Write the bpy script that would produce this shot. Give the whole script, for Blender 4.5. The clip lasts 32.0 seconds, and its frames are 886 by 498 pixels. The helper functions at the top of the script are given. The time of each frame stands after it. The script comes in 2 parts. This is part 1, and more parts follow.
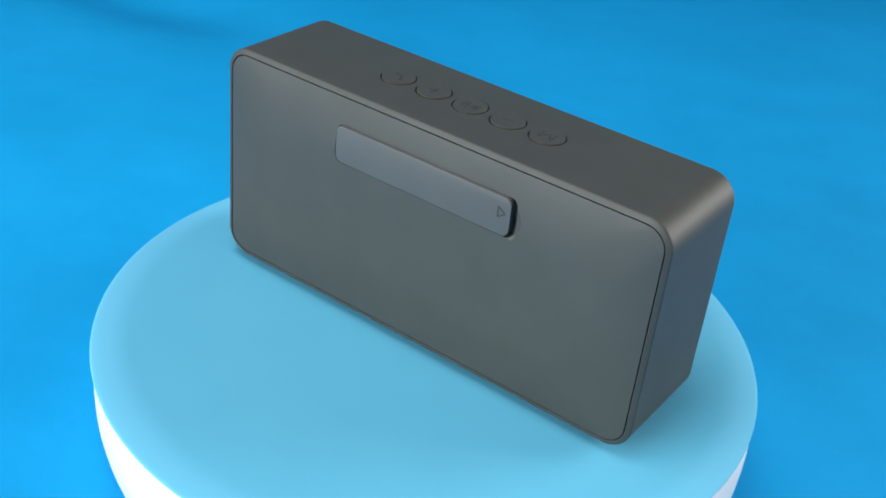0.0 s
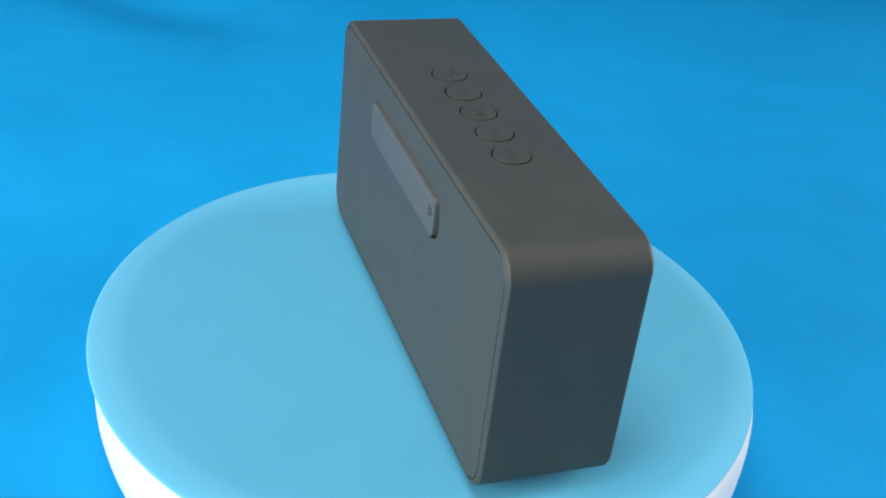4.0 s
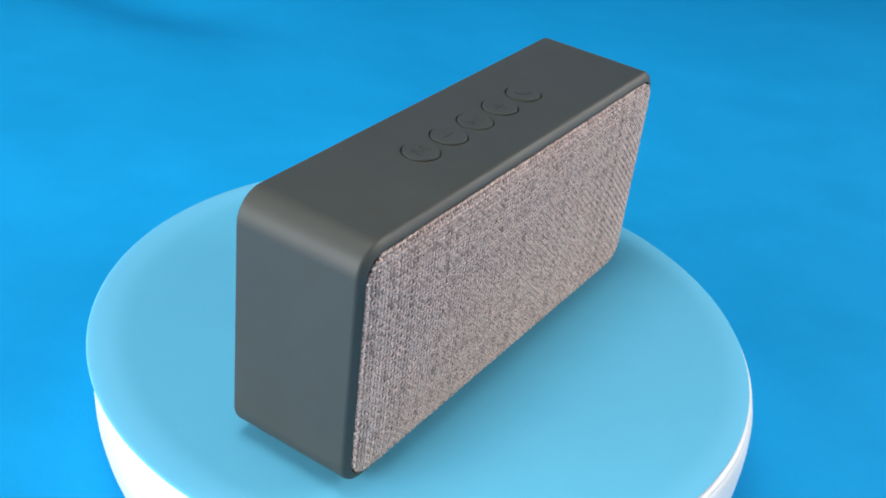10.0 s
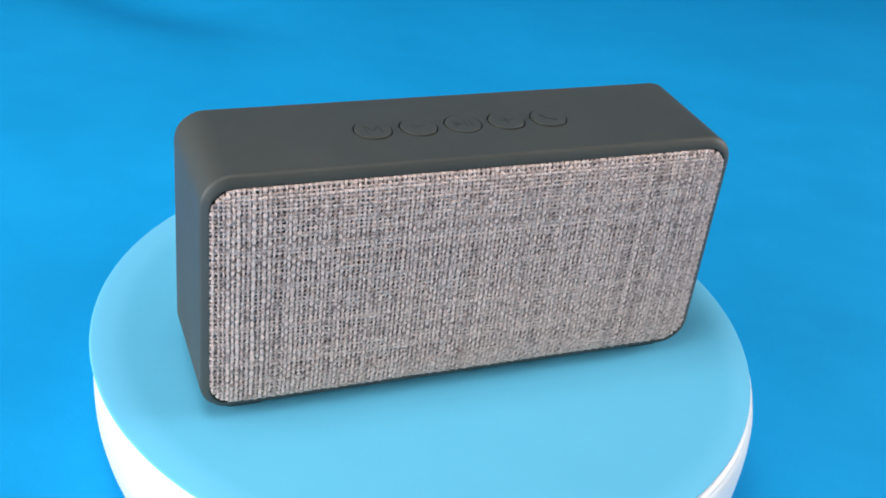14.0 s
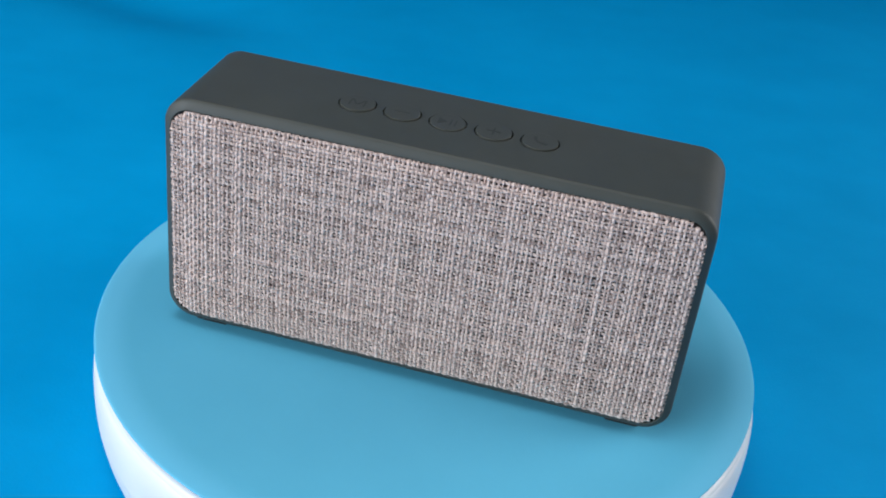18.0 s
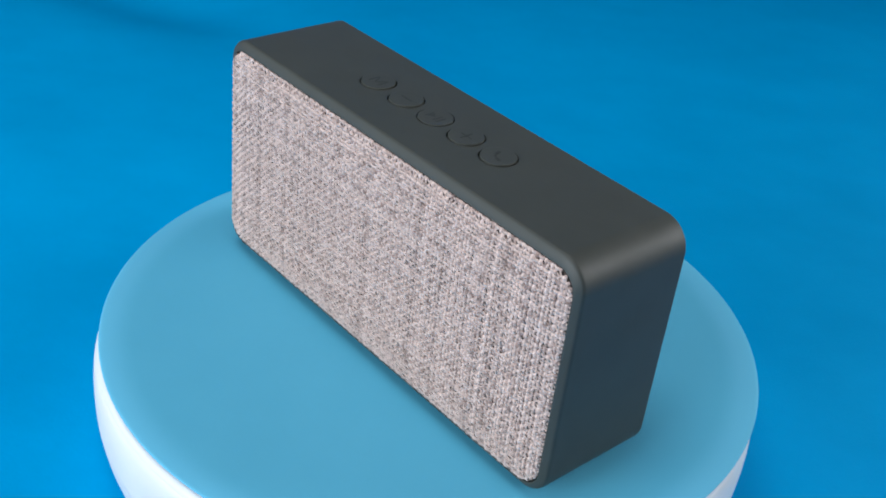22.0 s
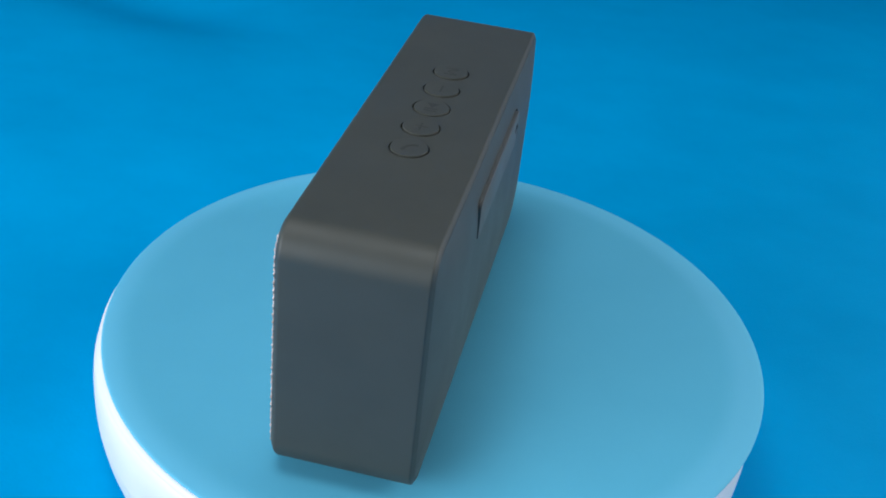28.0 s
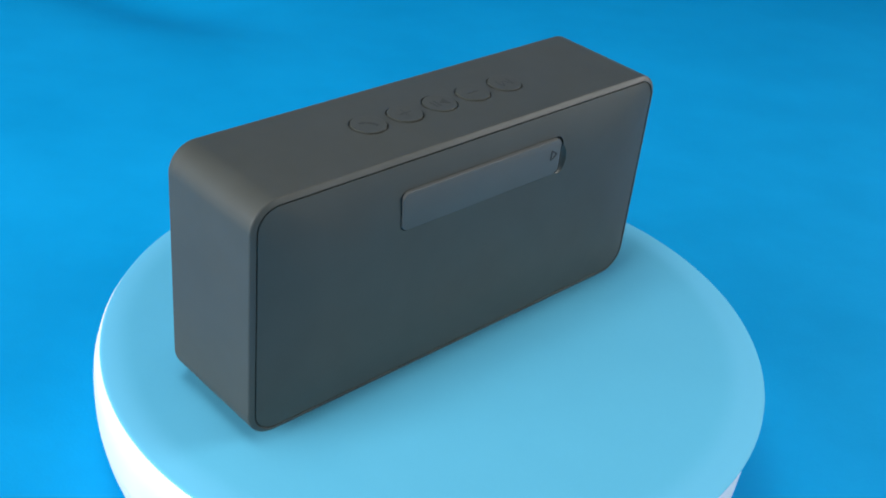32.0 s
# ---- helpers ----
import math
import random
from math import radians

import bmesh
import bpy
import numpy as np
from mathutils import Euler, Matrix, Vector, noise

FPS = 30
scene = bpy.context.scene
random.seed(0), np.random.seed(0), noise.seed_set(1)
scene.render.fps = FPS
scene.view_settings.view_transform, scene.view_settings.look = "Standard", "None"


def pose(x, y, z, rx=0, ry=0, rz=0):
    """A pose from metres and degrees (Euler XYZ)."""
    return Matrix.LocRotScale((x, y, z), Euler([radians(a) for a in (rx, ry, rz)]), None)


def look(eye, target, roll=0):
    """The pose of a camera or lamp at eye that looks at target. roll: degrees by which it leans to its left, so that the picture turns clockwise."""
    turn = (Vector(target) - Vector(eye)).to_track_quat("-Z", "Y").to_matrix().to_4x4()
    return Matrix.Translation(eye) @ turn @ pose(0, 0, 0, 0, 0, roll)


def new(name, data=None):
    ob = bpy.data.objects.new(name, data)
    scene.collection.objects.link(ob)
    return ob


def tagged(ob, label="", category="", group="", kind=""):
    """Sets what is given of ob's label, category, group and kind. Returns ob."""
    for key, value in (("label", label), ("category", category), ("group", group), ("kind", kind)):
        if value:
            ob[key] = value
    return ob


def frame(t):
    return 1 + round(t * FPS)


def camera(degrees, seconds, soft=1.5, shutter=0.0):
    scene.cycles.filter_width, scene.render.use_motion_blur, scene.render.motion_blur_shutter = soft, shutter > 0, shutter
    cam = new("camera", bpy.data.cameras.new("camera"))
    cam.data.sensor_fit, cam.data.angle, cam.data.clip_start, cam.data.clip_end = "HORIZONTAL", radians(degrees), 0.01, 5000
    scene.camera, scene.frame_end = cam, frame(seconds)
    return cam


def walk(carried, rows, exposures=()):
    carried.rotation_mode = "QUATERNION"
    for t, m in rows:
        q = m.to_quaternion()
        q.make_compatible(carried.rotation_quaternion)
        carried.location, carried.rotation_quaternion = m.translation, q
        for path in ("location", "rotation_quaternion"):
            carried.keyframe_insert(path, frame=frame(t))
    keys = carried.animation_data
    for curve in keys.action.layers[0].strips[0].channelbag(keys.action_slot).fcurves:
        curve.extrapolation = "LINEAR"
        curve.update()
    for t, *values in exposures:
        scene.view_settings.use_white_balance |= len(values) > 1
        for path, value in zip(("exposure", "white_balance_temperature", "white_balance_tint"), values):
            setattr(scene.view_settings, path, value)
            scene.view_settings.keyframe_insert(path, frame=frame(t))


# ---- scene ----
cam = camera(41.35, 32.0, soft=1.8)
EYE = Vector((0.0, -0.3130, 0.2240))
PITCH, YAW, ROLL = -32.0, 0.20, 6.67
AIM = EYE + Vector((math.sin(radians(YAW)) * math.cos(radians(PITCH)), math.cos(radians(YAW)) * math.cos(radians(PITCH)), math.sin(radians(PITCH))))
EXPOSURES = [(0.0, -0.17, 6340, 10), (14.0, -0.17, 6340, 10), (17.5, -0.63, 6080, 9), (20.0, -0.71, 5990, 8.5), (24.0, -0.69, 5950, 8), (28.0, -0.61, 5950, 8), (29.0, -0.32, 6130, 9), (32.0, -0.32, 6170, 9)]
walk(cam, [(0.0, look(EYE, AIM, ROLL)), (32.0, look(EYE, AIM, ROLL))], EXPOSURES)

MM = 0.001
START, RATE = 146.66, -8.783          # the turntable's angle at the start and its degrees a second
GROW = 1.0105                        # size of the turntable
FLOOR = EYE.z - (EYE.z + 0.045) * GROW    # the paper's level under the turntable

# ---- light ----
world = bpy.data.worlds.new("room_air")
scene.world = world
world.use_nodes = True
world.node_tree.nodes["Background"].inputs[0].default_value = (0.9, 0.95, 1.0, 1)
world.node_tree.nodes["Background"].inputs[1].default_value = 0.05


def softbox(name, eye, target, width, height, watts, colour):
    data = bpy.data.lights.new(name, "AREA")
    data.shape, data.size, data.size_y, data.energy, data.color = "RECTANGLE", width, height, watts, colour
    ob = new(name, data)
    ob.matrix_world = look(eye, target)
    return ob


softbox("softbox_key", (-0.88, 0.10, 0.44), (0, -0.02, 0.02), 0.6, 0.6, 1.5, (1.0, 0.98, 0.96))
softbox("softbox_rim", (1.08, 0.22, 0.43), (-0.02, -0.05, 0.04), 0.62, 0.55, 4.5, (1.0, 0.955, 0.91)).data.spread = radians(94)
softbox("overhead_softbox", (-0.16, -0.10, 0.86), (-0.02, 0.0, 0), 0.36, 0.36, 4.5, (1.0, 0.985, 0.97))
softbox("window_light", (-0.80, -0.67, 0.32), (0.0, -0.03, 0.05), 0.9, 0.5, 18.5, (0.985, 0.995, 1.0))


# ---- materials ----
def material(name):
    m = bpy.data.materials.new(name)
    m.use_nodes = True
    nt = m.node_tree
    return m, nt, nt.nodes["Principled BSDF"]


def node(nt, kind, **values):
    n = nt.nodes.new(kind)
    for key, value in values.items():
        n.inputs[key.replace("_", " ")].default_value = value
    return n


def coords(nt, scale=(1, 1, 1), space="Object"):
    tc = nt.nodes.new("ShaderNodeTexCoord")
    mp = nt.nodes.new("ShaderNodeMapping")
    mp.inputs["Scale"].default_value = scale
    nt.links.new(tc.outputs[space], mp.inputs["Vector"])
    return mp.outputs["Vector"]


def noise_tex(nt, vec, scale, detail=3.0, rough=0.55):
    n = node(nt, "ShaderNodeTexNoise", Scale=scale, Detail=detail, Roughness=rough)
    nt.links.new(vec, n.inputs["Vector"])
    return n.outputs["Fac"]


def ramp(nt, fac, stops):
    r = nt.nodes.new("ShaderNodeValToRGB")
    while len(r.color_ramp.elements) < len(stops):
        r.color_ramp.elements.new(0.5)
    for el, (p, c) in zip(r.color_ramp.elements, stops):
        el.position, el.color = p, (*c, 1)
    nt.links.new(fac, r.inputs["Fac"])
    return r.outputs["Color"]


def bump(nt, bsdf, fac, strength, distance):
    b = node(nt, "ShaderNodeBump", Strength=strength, Distance=distance)
    nt.links.new(fac, b.inputs["Height"])
    nt.links.new(b.outputs["Normal"], bsdf.inputs["Normal"])


def plastic(name, dark, light, rough, grain=9000.0, relief=0.00002, spec=0.5):
    m, nt, b = material(name)
    v = coords(nt)
    nt.links.new(ramp(nt, noise_tex(nt, v, 60, 4), [(0.35, dark), (0.65, light)]), b.inputs["Base Color"])
    nt.links.new(ramp(nt, noise_tex(nt, v, 35, 5), [(0.3, (rough - 0.04,) * 3), (0.7, (rough + 0.05,) * 3)]), b.inputs["Roughness"])
    b.inputs["Specular IOR Level"].default_value = spec
    bump(nt, b, noise_tex(nt, v, grain, 2), 0.35, relief)
    return m


def paper():
    m, nt, b = material("blue_backdrop_paper")
    v = coords(nt, (1.0, 1.3, 1.0))
    streak = ramp(nt, noise_tex(nt, v, 14, 6, 0.6), [(0.28, (0.006, 0.306, 0.648)), (0.72, (0.009, 0.350, 0.726))])
    nt.links.new(streak, b.inputs["Base Color"])
    b.inputs["Roughness"].default_value = 0.75
    b.inputs["Specular IOR Level"].default_value = 0.15
    bump(nt, b, noise_tex(nt, coords(nt), 900, 4), 0.25, 0.0003)
    return m


def yarn(name, along, warm, dye):
    """Heathered yarn: each strand takes its own tone, and slubs run along it."""
    m, nt, b = material(name)
    geo = nt.nodes.new("ShaderNodeNewGeometry")
    sep = nt.nodes.new("ShaderNodeSeparateXYZ")
    tc = nt.nodes.new("ShaderNodeTexCoord")
    nt.links.new(tc.outputs["Object"], sep.inputs[0])
    off = node(nt, "ShaderNodeMath")
    off.operation = "MULTIPLY_ADD"
    off.inputs[1].default_value = 37.0
    nt.links.new(geo.outputs["Random Per Island"], off.inputs[0])
    nt.links.new(sep.outputs[along], off.inputs[2])

    def line(scale, detail):
        n = nt.nodes.new("ShaderNodeTexNoise")
        n.noise_dimensions = "1D"
        n.inputs["Scale"].default_value, n.inputs["Detail"].default_value = scale, detail
        nt.links.new(off.outputs[0], n.inputs["W"])
        return n.outputs["Fac"]
    mix = node(nt, "ShaderNodeMath")
    mix.operation = "ADD"
    half = node(nt, "ShaderNodeMath")
    half.operation = "MULTIPLY"
    half.inputs[1].default_value = 0.40
    nt.links.new(line(90, 2), half.inputs[0])
    calm = node(nt, "ShaderNodeMath")
    calm.operation = "MULTIPLY_ADD"
    calm.inputs[1].default_value, calm.inputs[2].default_value = 0.85, -0.102
    fleck = node(nt, "ShaderNodeMath")
    fleck.operation = "MULTIPLY_ADD"
    fleck.inputs[1].default_value = 0.45
    nt.links.new(line(1300, 2), fleck.inputs[0])
    nt.links.new(line(330, 2), fleck.inputs[2])
    nt.links.new(fleck.outputs[0], calm.inputs[0])
    nt.links.new(calm.outputs[0], mix.inputs[0])
    nt.links.new(half.outputs[0], mix.inputs[1])
    lot = nt.nodes.new("ShaderNodeTexNoise")
    lot.noise_dimensions = "1D"
    lot.inputs["Scale"].default_value, lot.inputs["Detail"].default_value = 260.0, 3.0
    nt.links.new(sep.outputs["X" if along == "Z" else "Z"], lot.inputs["W"])
    tone = node(nt, "ShaderNodeMath")
    tone.operation = "MULTIPLY_ADD"
    tone.inputs[1].default_value, tone.inputs[2].default_value = (0.95, -0.44) if along == "Z" else (0.6, -0.36)
    nt.links.new(lot.outputs["Fac"], tone.inputs[0])
    total = node(nt, "ShaderNodeMath")
    total.operation = "ADD"
    nt.links.new(mix.outputs[0], total.inputs[0])
    nt.links.new(tone.outputs[0], total.inputs[1])
    col = ramp(nt, total.outputs[0], [(p, (c * dye, c * dye * (warm - w), c * dye * (warm - w - 0.09))) for p, c, w in ((0.40, 0.36, 0.05), (0.58, 0.62, 0.025), (0.74, 0.83, 0.0), (0.93, 0.94, -0.01))])
    nt.links.new(col, b.inputs["Base Color"])
    b.inputs["Roughness"].default_value = 0.85
    b.inputs["Specular IOR Level"].default_value = 0.06
    b.inputs["Sheen Weight"].default_value = 0.70
    b.inputs["Sheen Roughness"].default_value = 0.5
    b.inputs["Sheen Tint"].default_value = (1.0, 0.92, 0.86, 1)
    bump(nt, b, noise_tex(nt, coords(nt), 5200, 3), 0.8, 0.00008)
    return m


PAPER = paper()
SHELL = plastic("soft_touch_charcoal_plastic", (0.0515, 0.0550, 0.0475), (0.0565, 0.0600, 0.0520), 0.54, spec=0.42)
PANEL = plastic("charcoal_back_plastic", (0.0525, 0.0565, 0.0485), (0.0575, 0.0615, 0.0530), 0.53, spec=0.42)
RUBBER = plastic("grey_rubber", (0.080, 0.085, 0.081), (0.087, 0.092, 0.088), 0.58)
DARK = plastic("dark_recess_plastic", (0.008, 0.008, 0.009), (0.012, 0.012, 0.013), 0.7)
BACKING = plastic("brown_grey_backing_cloth", (0.150, 0.118, 0.104), (0.175, 0.138, 0.122), 0.9, 3000.0, 0.0002, spec=0.1)
# Darker than the housing: relief shading of the moulded signs put into the colour.
MARK_SHADE = plastic("moulded_mark_shade", (0.038, 0.040, 0.039), (0.044, 0.046, 0.045), 0.65, spec=0.3)


def plate_blue():
    m, nt, b = material("pale_blue_plate_lit_rim")
    v = coords(nt)
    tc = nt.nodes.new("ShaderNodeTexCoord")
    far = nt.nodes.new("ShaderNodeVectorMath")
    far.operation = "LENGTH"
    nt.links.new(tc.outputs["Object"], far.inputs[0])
    # The edge's brighter glow is put into the colour as a paler outer band.
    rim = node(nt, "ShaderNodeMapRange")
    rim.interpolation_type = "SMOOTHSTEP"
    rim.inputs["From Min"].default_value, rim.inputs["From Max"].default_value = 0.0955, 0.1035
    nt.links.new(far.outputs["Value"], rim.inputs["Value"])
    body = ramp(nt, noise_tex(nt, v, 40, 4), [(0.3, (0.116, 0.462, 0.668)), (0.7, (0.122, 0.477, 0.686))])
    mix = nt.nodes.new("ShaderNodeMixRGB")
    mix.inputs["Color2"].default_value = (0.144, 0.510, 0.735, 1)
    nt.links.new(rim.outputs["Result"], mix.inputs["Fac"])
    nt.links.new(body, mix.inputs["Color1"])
    nt.links.new(mix.outputs["Color"], b.inputs["Base Color"])
    b.inputs["Roughness"].default_value = 0.7
    b.inputs["Specular IOR Level"].default_value = 0.18
    bump(nt, b, noise_tex(nt, v, 700, 3), 0.2, 0.00004)
    return m


PLATE = plate_blue()
WHITE = plastic("white_turntable_plastic", (0.78, 0.78, 0.775), (0.81, 0.81, 0.805), 0.38)
WALL = plastic("plain_wall_paint", (0.26, 0.255, 0.25), (0.29, 0.285, 0.28), 0.9, 200.0, 0.0005)
WARP, WEFT = yarn("heathered_warp_yarn", "Z", 0.755, 0.83), yarn("heathered_weft_yarn", "X", 0.765, 0.775)


# ---- mesh helpers ----
def finish(me, sharp=35):
    for p in me.polygons:
        p.use_smooth = True
    me.set_sharp_from_angle(angle=radians(sharp))


def part(name, me, mat, parent=None, label="", sharp=35):
    if isinstance(me, bmesh.types.BMesh):
        bm, me = me, bpy.data.meshes.new(name)
        bmesh.ops.recalc_face_normals(bm, faces=bm.faces)
        bm.to_mesh(me)
        bm.free()
    if sharp:
        finish(me, sharp)
    me.materials.clear()
    me.materials.append(mat)
    ob = new(name, me)
    ob.parent = parent
    if label:
        ob["label"] = label
    return ob


def round_rect(w, h, r, cx=0.0, cz=0.0, n=10):
    """A rounded rectangle, anticlockwise, as (x, z)."""
    pts = []
    for sx, sz, a0 in ((1, 1, 0), (-1, 1, 90), (-1, -1, 180), (1, -1, 270)):
        ox, oz = cx + sx * (w / 2 - r), cz + sz * (h / 2 - r)
        pts += [(ox + r * math.cos(radians(a0 + 90 * i / n)), oz + r * math.sin(radians(a0 + 90 * i / n))) for i in range(n + 1)]
    return pts


def loft(rings, caps=(True, True)):
    bm = bmesh.new()
    loops = [[bm.verts.new(p) for p in ring] for ring in rings]
    for a, b in zip(loops, loops[1:]):
        for i in range(len(a)):
            j = (i + 1) % len(a)
            bm.faces.new((a[i], a[j], b[j], b[i]))
    for flag, ring in zip(caps, (loops[0], loops[-1])):
        if flag:
            bm.faces.new(ring)
    return bm


def box_rings(sections, w, h, r, cx, cz, n=10):
    """Rings of a rounded box along y; sections are (y, inset)."""
    return [[(x, y, z) for x, z in round_rect(w - 2 * i, h - 2 * i, max(r - i, 0.0004), cx, cz, n)] for y, i in sections]


def lathe(profile, n=160):
    """A turned body from (radius, z) pairs; it closes on the axis where the radius is nought."""
    bm = bmesh.new()
    rings = []
    for r, z in profile:
        rings.append([bm.verts.new((0, 0, z))] if r == 0 else
                     [bm.verts.new((r * math.cos(2 * math.pi * k / n), r * math.sin(2 * math.pi * k / n), z)) for k in range(n)])
    for a, b in zip(rings, rings[1:]):
        for k in range(n):
            j = (k + 1) % n
            if len(a) == 1:
                bm.faces.new((a[0], b[k], b[j]))
            elif len(b) == 1:
                bm.faces.new((a[k], a[j], b[0]))
            else:
                bm.faces.new((a[k], a[j], b[j], b[k]))
    return bm


def carve(ob, cutter):
    """Cuts the mesh of one object out of another for good."""
    mod = ob.modifiers.new("cut", "BOOLEAN")
    mod.operation, mod.object, mod.solver = "DIFFERENCE", cutter, "EXACT"
    bpy.context.view_layer.update()
    got = bpy.data.meshes.new_from_object(ob.evaluated_get(bpy.context.evaluated_depsgraph_get()))
    ob.modifiers.clear()
    ob.data = got
    bpy.data.objects.remove(cutter)
    finish(got, 32)


def even_shading(ob):
    mod = ob.modifiers.new("even_shading", "WEIGHTED_NORMAL")
    mod.keep_sharp, mod.weight = True, 80


# ---- the room and the paper ----
def slab(name, lo, hi, mat, label):
    bm = bmesh.new()
    bmesh.ops.create_cube(bm, size=1.0)
    for v in bm.verts:
        v.co = [lo[k] + (v.co[k] + 0.5) * (hi[k] - lo[k]) for k in range(3)]
    return tagged(part(name, bm, mat), label, "", "", "structure")


R, TOP = 1.9, 2.4
slab("floor", (-R, -R, FLOOR - 0.06), (R, R, FLOOR - 0.030), WALL, "plain pale studio floor under the paper")
slab("ceiling", (-R, -R, TOP), (R, R, TOP + 0.1), WALL, "plain pale studio ceiling")
slab("wall_north", (-R, R, FLOOR), (R, R + 0.1, TOP), WALL, "plain pale studio wall behind the paper")
slab("wall_south", (-R, -R - 0.1, FLOOR), (R, -R, TOP), WALL, "plain pale studio wall")
slab("wall_east", (R, -R, FLOOR), (R + 0.1, R, TOP), WALL, "plain pale studio wall")
slab("wall_west", (-R - 0.1, -R, FLOOR), (-R, R, TOP), WALL, "plain pale studio wall")


def backdrop():
    """One sheet of paper that lies on the floor and sweeps up at the back."""
    prof = [(-0.75 + 0.0125 * i, 0.0) for i in range(129)]
    bend = [(0.85 + 0.35 * math.sin(radians(a)), 0.35 * (1 - math.cos(radians(a)))) for a in range(6, 91, 6)]
    rise = [(1.2, 0.35 + 0.1 * i) for i in range(1, 10)]
    bm = bmesh.new()
    nx = 130
    rows = []
    for y, z in prof + bend + rise:
        row = []
        for i in range(nx + 1):
            x = -1.3 + 2.6 * i / nx
            wave = 0.0022 * noise.noise((x * 2.2, y * 3.0 + z, 3.0)) + 0.001 * noise.noise((x * 6, y * 7 + z, 9.0))
            du, dv = (x + 0.200) * 0.92 - (y - 0.385) * 0.39, (y - 0.385) * 0.92 + (x + 0.200) * 0.39
            wave -= 0.012 * math.exp(-(du / 0.075) ** 2 - (dv / 0.034) ** 2) if z == 0 else 0.0
            row.append(bm.verts.new((x, y, FLOOR + z + wave * min(1, max(0, math.hypot(x, y) - 0.12) * 4) if z == 0 else FLOOR + z + wave)))
        rows.append(row)
    for a, b in zip(rows, rows[1:]):
        for i in range(nx):
            bm.faces.new((a[i], a[i + 1], b[i + 1], b[i]))
    ob = part("backdrop", bm, PAPER, sharp=180)
    mod = ob.modifiers.new("thickness", "SOLIDIFY")
    mod.thickness, mod.offset = 0.0006, 0
    return tagged(ob, "bright blue paper backdrop with faint streaks", "", "", "structure")


backdrop()


# ---- the turntable ----
PIVOT = EYE + (Vector((0.0, 0.0011, -0.0008)) - EYE) * GROW      # the turntable's middle
LEAN = pose(0, 0, 0, 0.10, 0.34, 0)         # the plate lies a little out of true


def turntable():
    thing = tagged(new("turntable"), "round white turntable with a pale blue top plate on blue paper", "turntable")
    thing.location = PIVOT
    base = [(0, -2.3), (102.0, -2.3), (104.0, -2.4), (105.2, -3.0), (105.7, -3.9), (105.75, -4.2), (105.55, -4.35), (105.85, -4.5), (106.4, -6.6), (106.86, -8.2), (107.15, -12.0),
            (107.15, -17.0), (107.0, -21.0), (106.85, -22.8), (106.6, -23.0), (106.8, -23.2), (106.5, -25.0), (105.5, -30.0), (104.0, -35.0), (101.8, -40.0), (100.0, -42.0), (98.0, -42.6), (0, -42.6)]
    part("base_shell", lathe([(GROW * r * MM, GROW * z * MM) for r, z in base]), WHITE, thing, "glossy white plastic base with a thin seam", sharp=50)
    for k in range(4):
        a = radians(45 + 90 * k)
        foot = part("rubber_foot", lathe([(0, 0.0024), (0.008, 0.0024), (0.0085, 0.0018), (0.0085, 0.0), (0, 0.0)], 24), DARK, thing, "black rubber foot")
        foot.location = (0.085 * math.cos(a), 0.085 * math.sin(a), FLOOR - PIVOT.z)
    plate = [(0, 0.0), (95.0, 0.0), (97.0, -0.03), (99.0, -0.11), (101.0, -0.24), (103.0, -0.43), (104.8, -0.66), (105.8, -0.83), (106.2, -1.0), (106.3, -1.2), (106.2, -1.4), (105.7, -1.5), (0, -1.5)]
    top = part("plate", lathe([(GROW * 1.003 * r * MM, GROW * z * MM) for r, z in plate]), PLATE, thing, "pale blue matt round plate with a soft rim, edge glow in its colour", sharp=60)
    top.data.transform(Matrix.Translation((-0.0009 * GROW, 0.0021 * GROW, 0)))
    return thing, top


TURNTABLE, PLATE_TOP = turntable()


# ---- the loudspeaker ----
W, H, RAD, LOW, BACK = 0.160, 0.0762, 0.0087, -0.0006, -0.0070   # width, height, corner, clearance, offset from the axis
CZ = LOW + H / 2
PANEL_Z = 0.0377                       # middle of the fabric front
TOPZ = LOW + H
PITCH_X, ROW_X = 0.01363, -0.0007       # buttons: spacing, middle of the row
EDGE = [(17.2, 2.6), (20.2, 2.6), (20.42, 2.52), (20.5, 2.32), (20.44, 2.08), (20.24, 1.75), (19.58, 0.66), (19.30, 0.34), (18.9, 0.11), (18.4, 0.0)]   # front rim: (depth, inset)
REAR = [(17.2, 1.78), (19.75, 1.78), (19.92, 1.74), (20.0, 1.64), (19.98, 1.5), (19.85, 1.25), (19.46, 0.5), (19.30, 0.22), (19.08, 0.05), (18.8, 0.0)]    # back rim


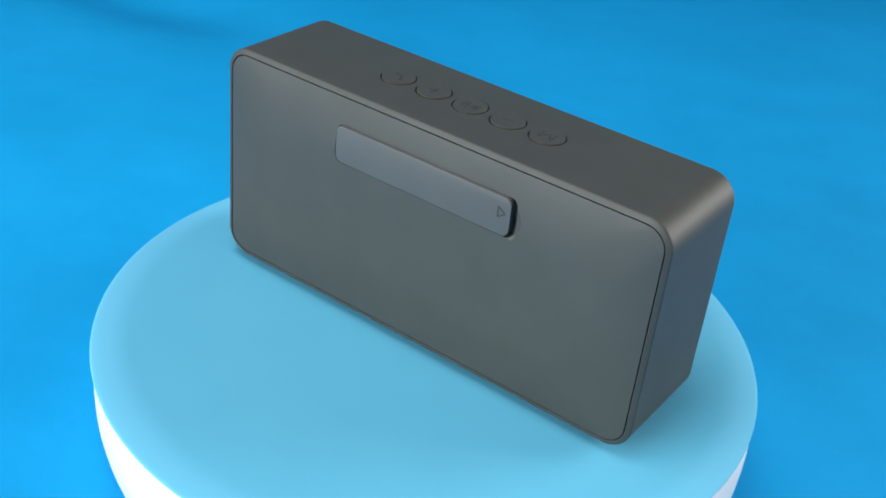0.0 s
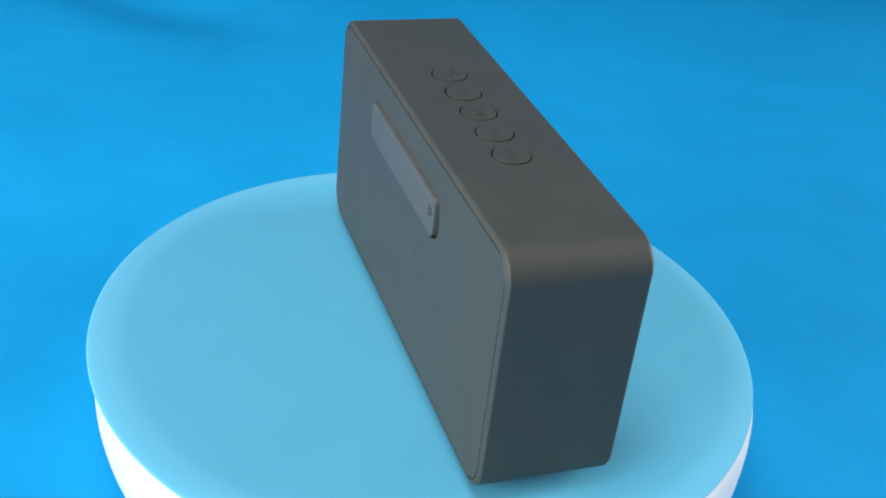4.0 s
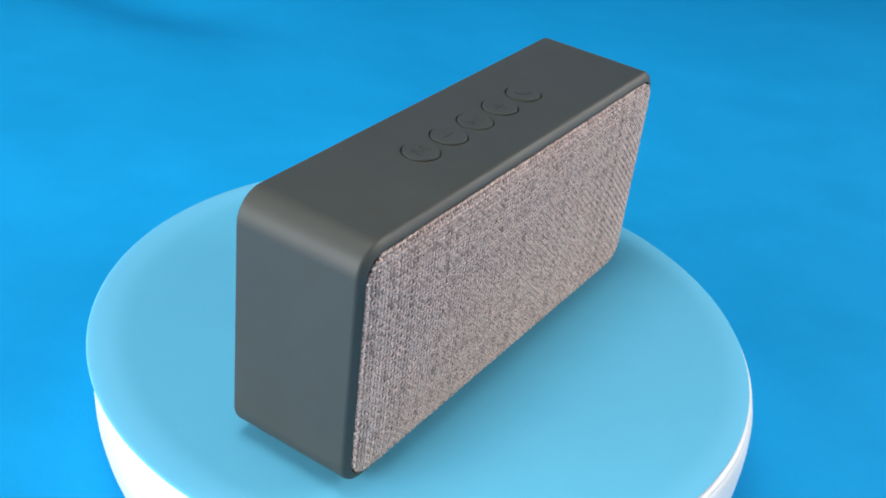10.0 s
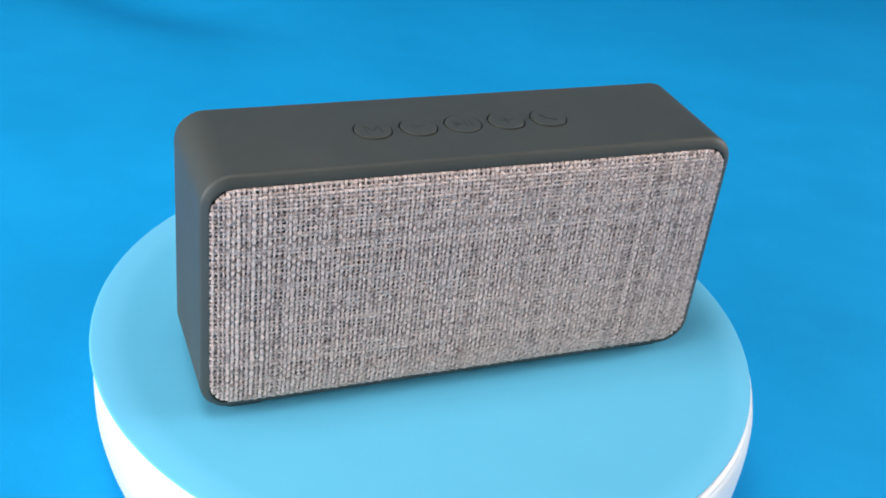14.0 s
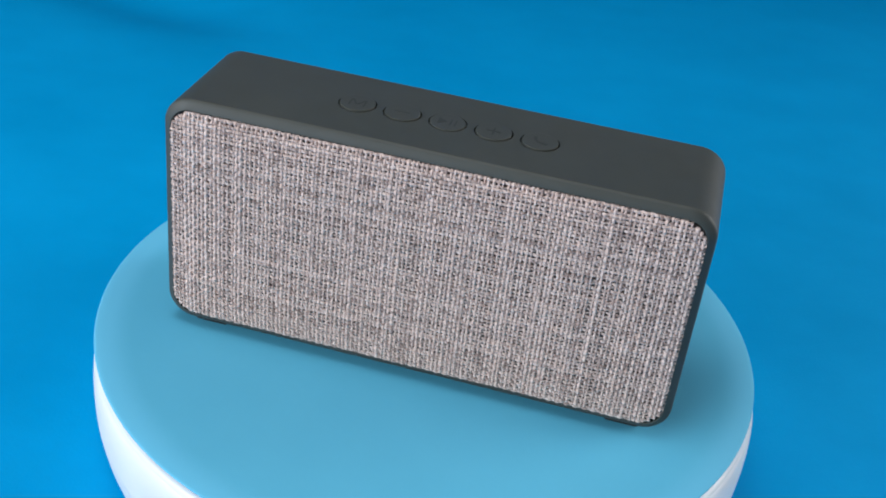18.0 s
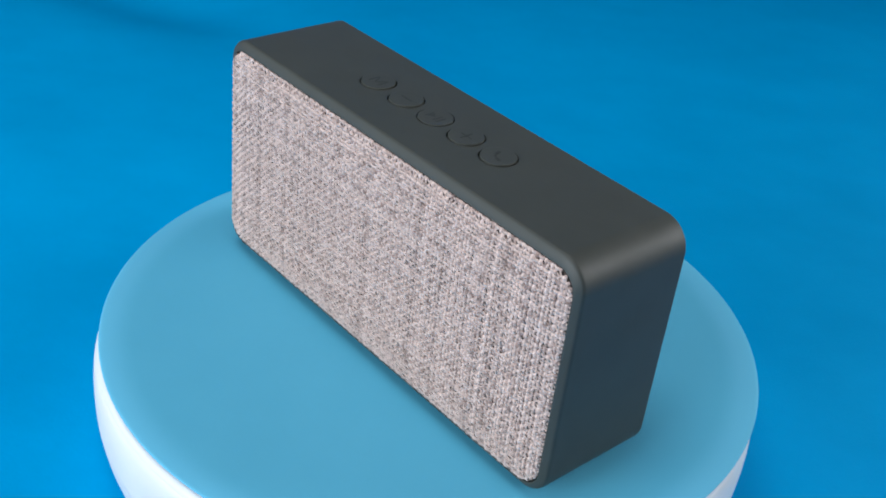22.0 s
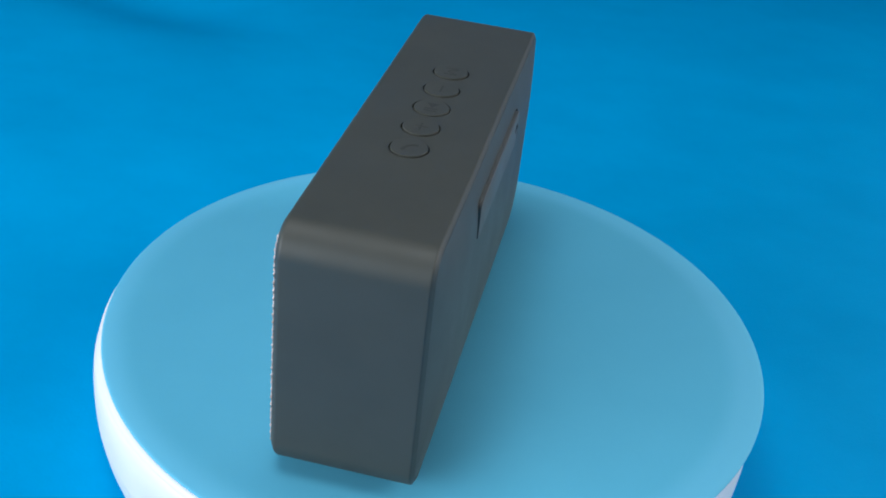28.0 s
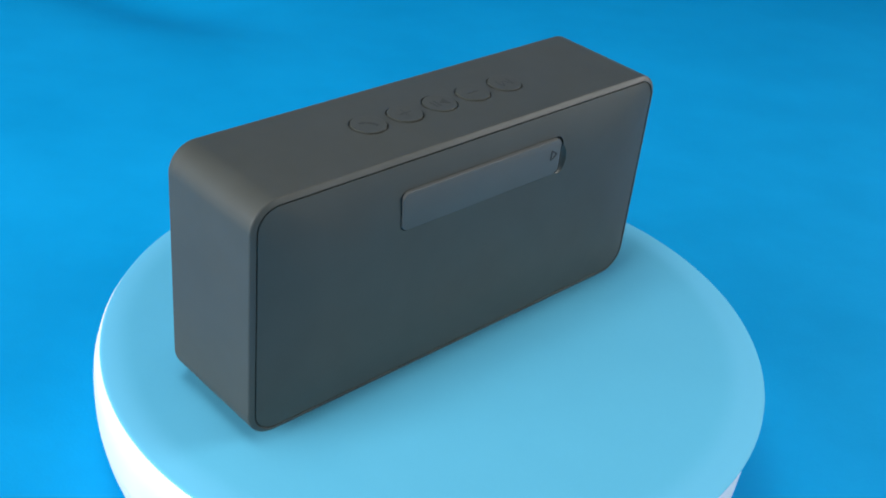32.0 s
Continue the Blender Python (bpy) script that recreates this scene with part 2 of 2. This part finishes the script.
def symbol(kind):
    """Moulded signs on the buttons, as flat raised strokes; (x, y, width, depth, turn)."""
    bars = {"M": [(-1.7, 0, 0.5, 3.2, 0), (1.7, 0, 0.5, 3.2, 0), (-0.8, 0.35, 0.5, 2.6, 28), (0.8, 0.35, 0.5, 2.6, -28)],
            "minus": [(0, 0, 3.6, 0.55, 0)], "plus": [(0, 0, 3.4, 0.5, 0), (0, 0, 0.5, 3.4, 0)],
            "play": [(0.7, 0, 0.5, 3.0, 0), (1.8, 0, 0.5, 3.0, 0)],
            "call": [(-1.25, 0.95, 1.5, 0.95, 100), (-0.75, -0.1, 1.5, 0.6, 118), (0.0, -0.75, 1.4, 0.6, 150), (1.05, -1.15, 1.5, 0.95, 170)]}[kind]
    bm = bmesh.new()
    for x, y, w, d, turn in bars:
        r = Matrix.Translation((1.28 * x * MM, 1.28 * y * MM, 0)) @ pose(0, 0, 0, 0, 0, turn) @ Matrix.Diagonal((w * MM if w < 1 else 1.28 * w * MM, d * MM if d < 1 else 1.28 * d * MM, 0.00016, 1))
        bmesh.ops.create_cube(bm, size=1.0, matrix=r)
    if kind == "play":
        vs = [bm.verts.new((1.28 * x * MM, 1.28 * y * MM, z)) for z in (-0.00008, 0.00008) for x, y in ((-2.2, -1.5), (0, 0), (-2.2, 1.5))]
        bm.faces.new(vs[3:])
        for i in range(3):
            j = (i + 1) % 3
            bm.faces.new((vs[i], vs[j], vs[3 + j], vs[3 + i]))
    return bm


def bulge(p, q):
    """How far the fabric stands out at the given shares of its half width and half height."""
    return 0.0013 * (1 - min(1.0, p) ** 9) * (1 - min(1.0, q) ** 7)


def yarns(along, count, span, other, count2, mat, name, parent, plane, phase):
    """One set of the weave's strands as thin waving tubes; along is the axis they run on."""
    verts, faces = [], []
    hw, hh, r = 0.0777, 0.0350, 0.0078
    cz = PANEL_Z - 0.0005
    step, seg, side = span / count, other / count2, 5
    rnd = random.Random(7 if along == "z" else 8)
    for i in range(count):
        u = -span / 2 + (i + 0.5 + rnd.uniform(-0.15, 0.15)) * step
        a, b = (hw, hh) if along == "z" else (hh, hw)
        e = a - abs(u)
        reach = b - (r - math.sqrt(max(0.0, r * r - (r - e) ** 2)) if e < r else 0.0)
        thick = step * rnd.choice((0.27, 0.31, 0.34, 0.37, 0.43) if along == "z" else (0.27, 0.31, 0.35, 0.40)) * rnd.uniform(0.92, 1.08)
        wander = rnd.uniform(0, 50)
        n = max(4, int(2 * reach / seg * 4))
        first = len(verts)
        for k in range(n + 1):
            s = -reach + 2 * reach * k / n
            cell = (s + other / 2) / seg
            up = math.cos(math.pi * (cell - 0.5 + i + phase)) * 0.00026
            near = min(reach - abs(s), a - abs(u))
            swell = bulge(abs(u) / a, abs(s) / b)
            drop = 0.0003 * max(0.0, 1 - near / 0.0017) ** 2
            sway = 0.00022 * noise.noise((s * 90, wander, 0.0)) + 0.00014 * noise.noise((s * 600, wander, 2.0))
            th = thick * (1 + 0.28 * noise.noise((s * 180, wander, 4.0)) + 0.24 * noise.noise((s * 800, wander, 7.0)))
            for q in range(side):
                t = 2 * math.pi * q / side
                off, out = th * math.cos(t), th * 0.75 * math.sin(t)
                y = plane - up - out + drop - swell
                verts.append((u + sway + off, y, cz + s) if along == "z" else (s, y, cz + u + sway + off))
        for k in range(n):
            for q in range(side):
                p, o = first + k * side, (q + 1) % side
                faces.append((p + q, p + o, p + side + o, p + side + q))
    me = bpy.data.meshes.new(name)
    me.from_pydata(verts, [], faces)
    me.update()
    return part(name, me, mat, parent, sharp=0)


def loudspeaker():
    thing = tagged(new("loudspeaker"), "charcoal plastic loudspeaker with a grey tweed fabric front", "speaker")
    body = Matrix.Translation((-0.0001, BACK, 0))
    sections = [(-y * MM, i * MM) for y, i in EDGE] + [(y * MM, i * MM) for y, i in reversed(REAR)]
    rings = box_rings(sections, W, H, RAD, 0, CZ, 14)
    for k in range(5):
        rings[k] = [(x, y, z - 0.0008 * max(0.0, (z - CZ) / (H / 2))) for x, y, z in rings[k]]     # the fabric's opening has a wider rim above
    shell = part("housing", loft(rings), SHELL, thing, "charcoal soft-touch plastic housing with rounded corners")
    cut = bmesh.new()
    for k in range(5):
        bmesh.ops.create_cone(cut, cap_ends=True, segments=64, radius1=0.00570, radius2=0.00570, depth=0.004, matrix=Matrix.Translation(((k - 2) * PITCH_X + ROW_X, -0.0001, TOPZ)))
    carve(shell, part("cutter", cut, DARK))
    even_shading(shell)
    shell.data.transform(body)
    # buttons
    for k, kind in enumerate(("M", "minus", "play", "plus", "call")):
        h = 0.42 if kind != "play" else 0.26
        prof = [(0, h - 0.08), (3.0, h - 0.06), (4.7, h - 0.03), (5.1, h), (5.22, h - 0.03), (5.28, h - 0.10), (5.3, -2.0), (0, -2.0)]
        b = part("button", lathe([(r * MM, z * MM) for r, z in prof], 48), SHELL, thing, "round charcoal push button")
        b.location = body @ Vector(((k - 2) * PITCH_X + ROW_X, -0.0001, TOPZ))
        s = part("symbol", symbol(kind), MARK_SHADE, b, "moulded sign, relief shade in its dark colour")
        s.location = (0, 0, (h - 0.08) * MM)
    # front grille: a dark board with woven strands on it
    rings = [[(x, -0.0172, z) for x, z in round_rect(0.1544, 0.0694, 0.0070, 0, PANEL_Z - 0.0005)]]
    for i in (0.0, 0.4, 1.0, 2.0, 3.5, 5.5, 8.0, 12.0, 17.0, 24.0, 33.0):
        ring = round_rect(0.1544 - 2 * i * MM, 0.0694 - 2 * i * MM, max(0.0070 - i * MM, 0.0005), 0, PANEL_Z - 0.0005)
        rings.append([(x, -0.0198 - bulge(abs(x) / 0.0777, abs(z - PANEL_Z + 0.0005) / 0.0350), z) for x, z in ring])
    grille = part("grille_board", loft(rings), BACKING, thing, "brown-grey backing cloth under the fabric")
    plane = -0.0206
    a = yarns("z", 114, 0.1548, 0.0702, 57, WARP, "warp_yarn", grille, plane, 0)
    b = yarns("x", 57, 0.0702, 0.1548, 114, WEFT, "weft_yarn", grille, plane, 1)
    for ob, text in ((a, "light and dark heathered upright yarns"), (b, "light and dark heathered cross yarns")):
        tagged(ob, text, "", "", "stuff")
        ob.data.transform(body)
    grille.data.transform(body)
    # back panel, softly pillowed
    pw, ph, pr = W - 0.0041, H - 0.0041, RAD - 0.00205
    pil = [(17.2, 0.0), (19.8, 0.0), (19.98, 0.1)] + [(20.02 + 2.40 * math.sin(math.pi / 2 * q / 14) ** 1.1, 0.3 + 20.7 * (q / 14) ** 1.2) for q in range(15)]
    rings = []
    for y, i in pil:
        rings.append([(x, y * MM, z) for x, z in round_rect(pw - 2 * i * MM, ph - 2 * i * MM, min(pr + 0.45 * i * MM, 0.97 * (ph / 2 - i * MM)), 0, CZ, 10)])
    panel = part("back_panel", loft(rings), PANEL, thing, "charcoal plastic back panel set in a fine groove")
    px, pz, cw, ch = -0.0006, 0.0594, 0.0640, 0.0122       # port cover: middle, width, height
    carve(panel, part("cutter", loft(box_rings([(0.0200, 0), (0.0240, 0)], cw + 0.0020, ch + 0.00024, 0.0026, px - 0.00055, pz)), DARK))
    scoop = bmesh.new()
    bmesh.ops.create_uvsphere(scoop, u_segments=32, v_segments=20, radius=1.0, matrix=Matrix.Translation((px - cw / 2 - 0.0004, 0.0228, pz - 0.0008)) @ Matrix.Diagonal((0.0034, 0.0015, 0.0060, 1)))
    carve(panel, part("cutter", scoop, DARK))
    even_shading(panel)
    panel.data.transform(body)
    recess = part("port_recess", loft(box_rings([(0.0195, 0), (0.0202, 0)], cw + 0.0022, ch + 0.0008, 0.0030, px - 0.0008, pz)), DARK, panel, "dark recess behind the cover")
    recess.data.transform(body)
    flap = part("port_cover", loft(box_rings([(0.0204, 0.0), (0.02238, 0.0), (0.02258, 0.00008), (0.02266, 0.0003)], cw, ch, 0.0024, px, pz)), RUBBER, panel, "grey rubber port cover, slightly raised")
    flap.data.transform(body)
    # Dark bars stand for the shading along the embossed triangle's edges.
    tri = bmesh.new()
    tips = ((-30.9, 60.4), (-28.5, 62.0), (-28.5, 58.8))
    for (x0, z0), (x1, z1) in zip(tips, tips[1:] + tips[:1]):
        turn = math.degrees(math.atan2(z1 - z0, x1 - x0))
        bmesh.ops.create_cube(tri, size=1.0, matrix=Matrix.Translation(((x0 + x1) / 2 * MM, 0.02268, (z0 + z1) / 2 * MM)) @ pose(0, 0, 0, 0, -turn, 0) @ Matrix.Diagonal((math.hypot(x1 - x0, z1 - z0) * MM, 0.0002, 0.00045, 1)))
    mark = part("arrow_mark", tri, MARK_SHADE, flap, "small moulded triangle, edge shade drawn as dark bars")
    mark.data.transform(body)
    # feet
    tall = LOW - PIVOT.z + 0.0005
    for x in (-0.0665, 0.0665):
        strip = box_rings([(-0.0172, 0.0006), (-0.0166, 0.0), (0.0142, 0.0), (0.0148, 0.0006)], 0.0105, tall, 0.0008, x, PIVOT.z + 0.0002 + tall / 2)
        foot = part("rubber_foot", loft(strip), DARK, thing, "black rubber foot strip under the housing")
        foot.data.transform(body)
    return thing


SPEAKER = loudspeaker()


def motions():
    """The plate turns clockwise at an even pace and carries the loudspeaker round."""
    times = [0.0, 0.1, 0.2] + [0.5 * k for k in range(1, 64)] + [31.8, 31.9, 32.0]
    rows = [(t, pose(0, 0, 0, 0, 0, START + RATE * t) @ LEAN) for t in times]
    walk(SPEAKER, rows)
    walk(PLATE_TOP, rows)


motions()
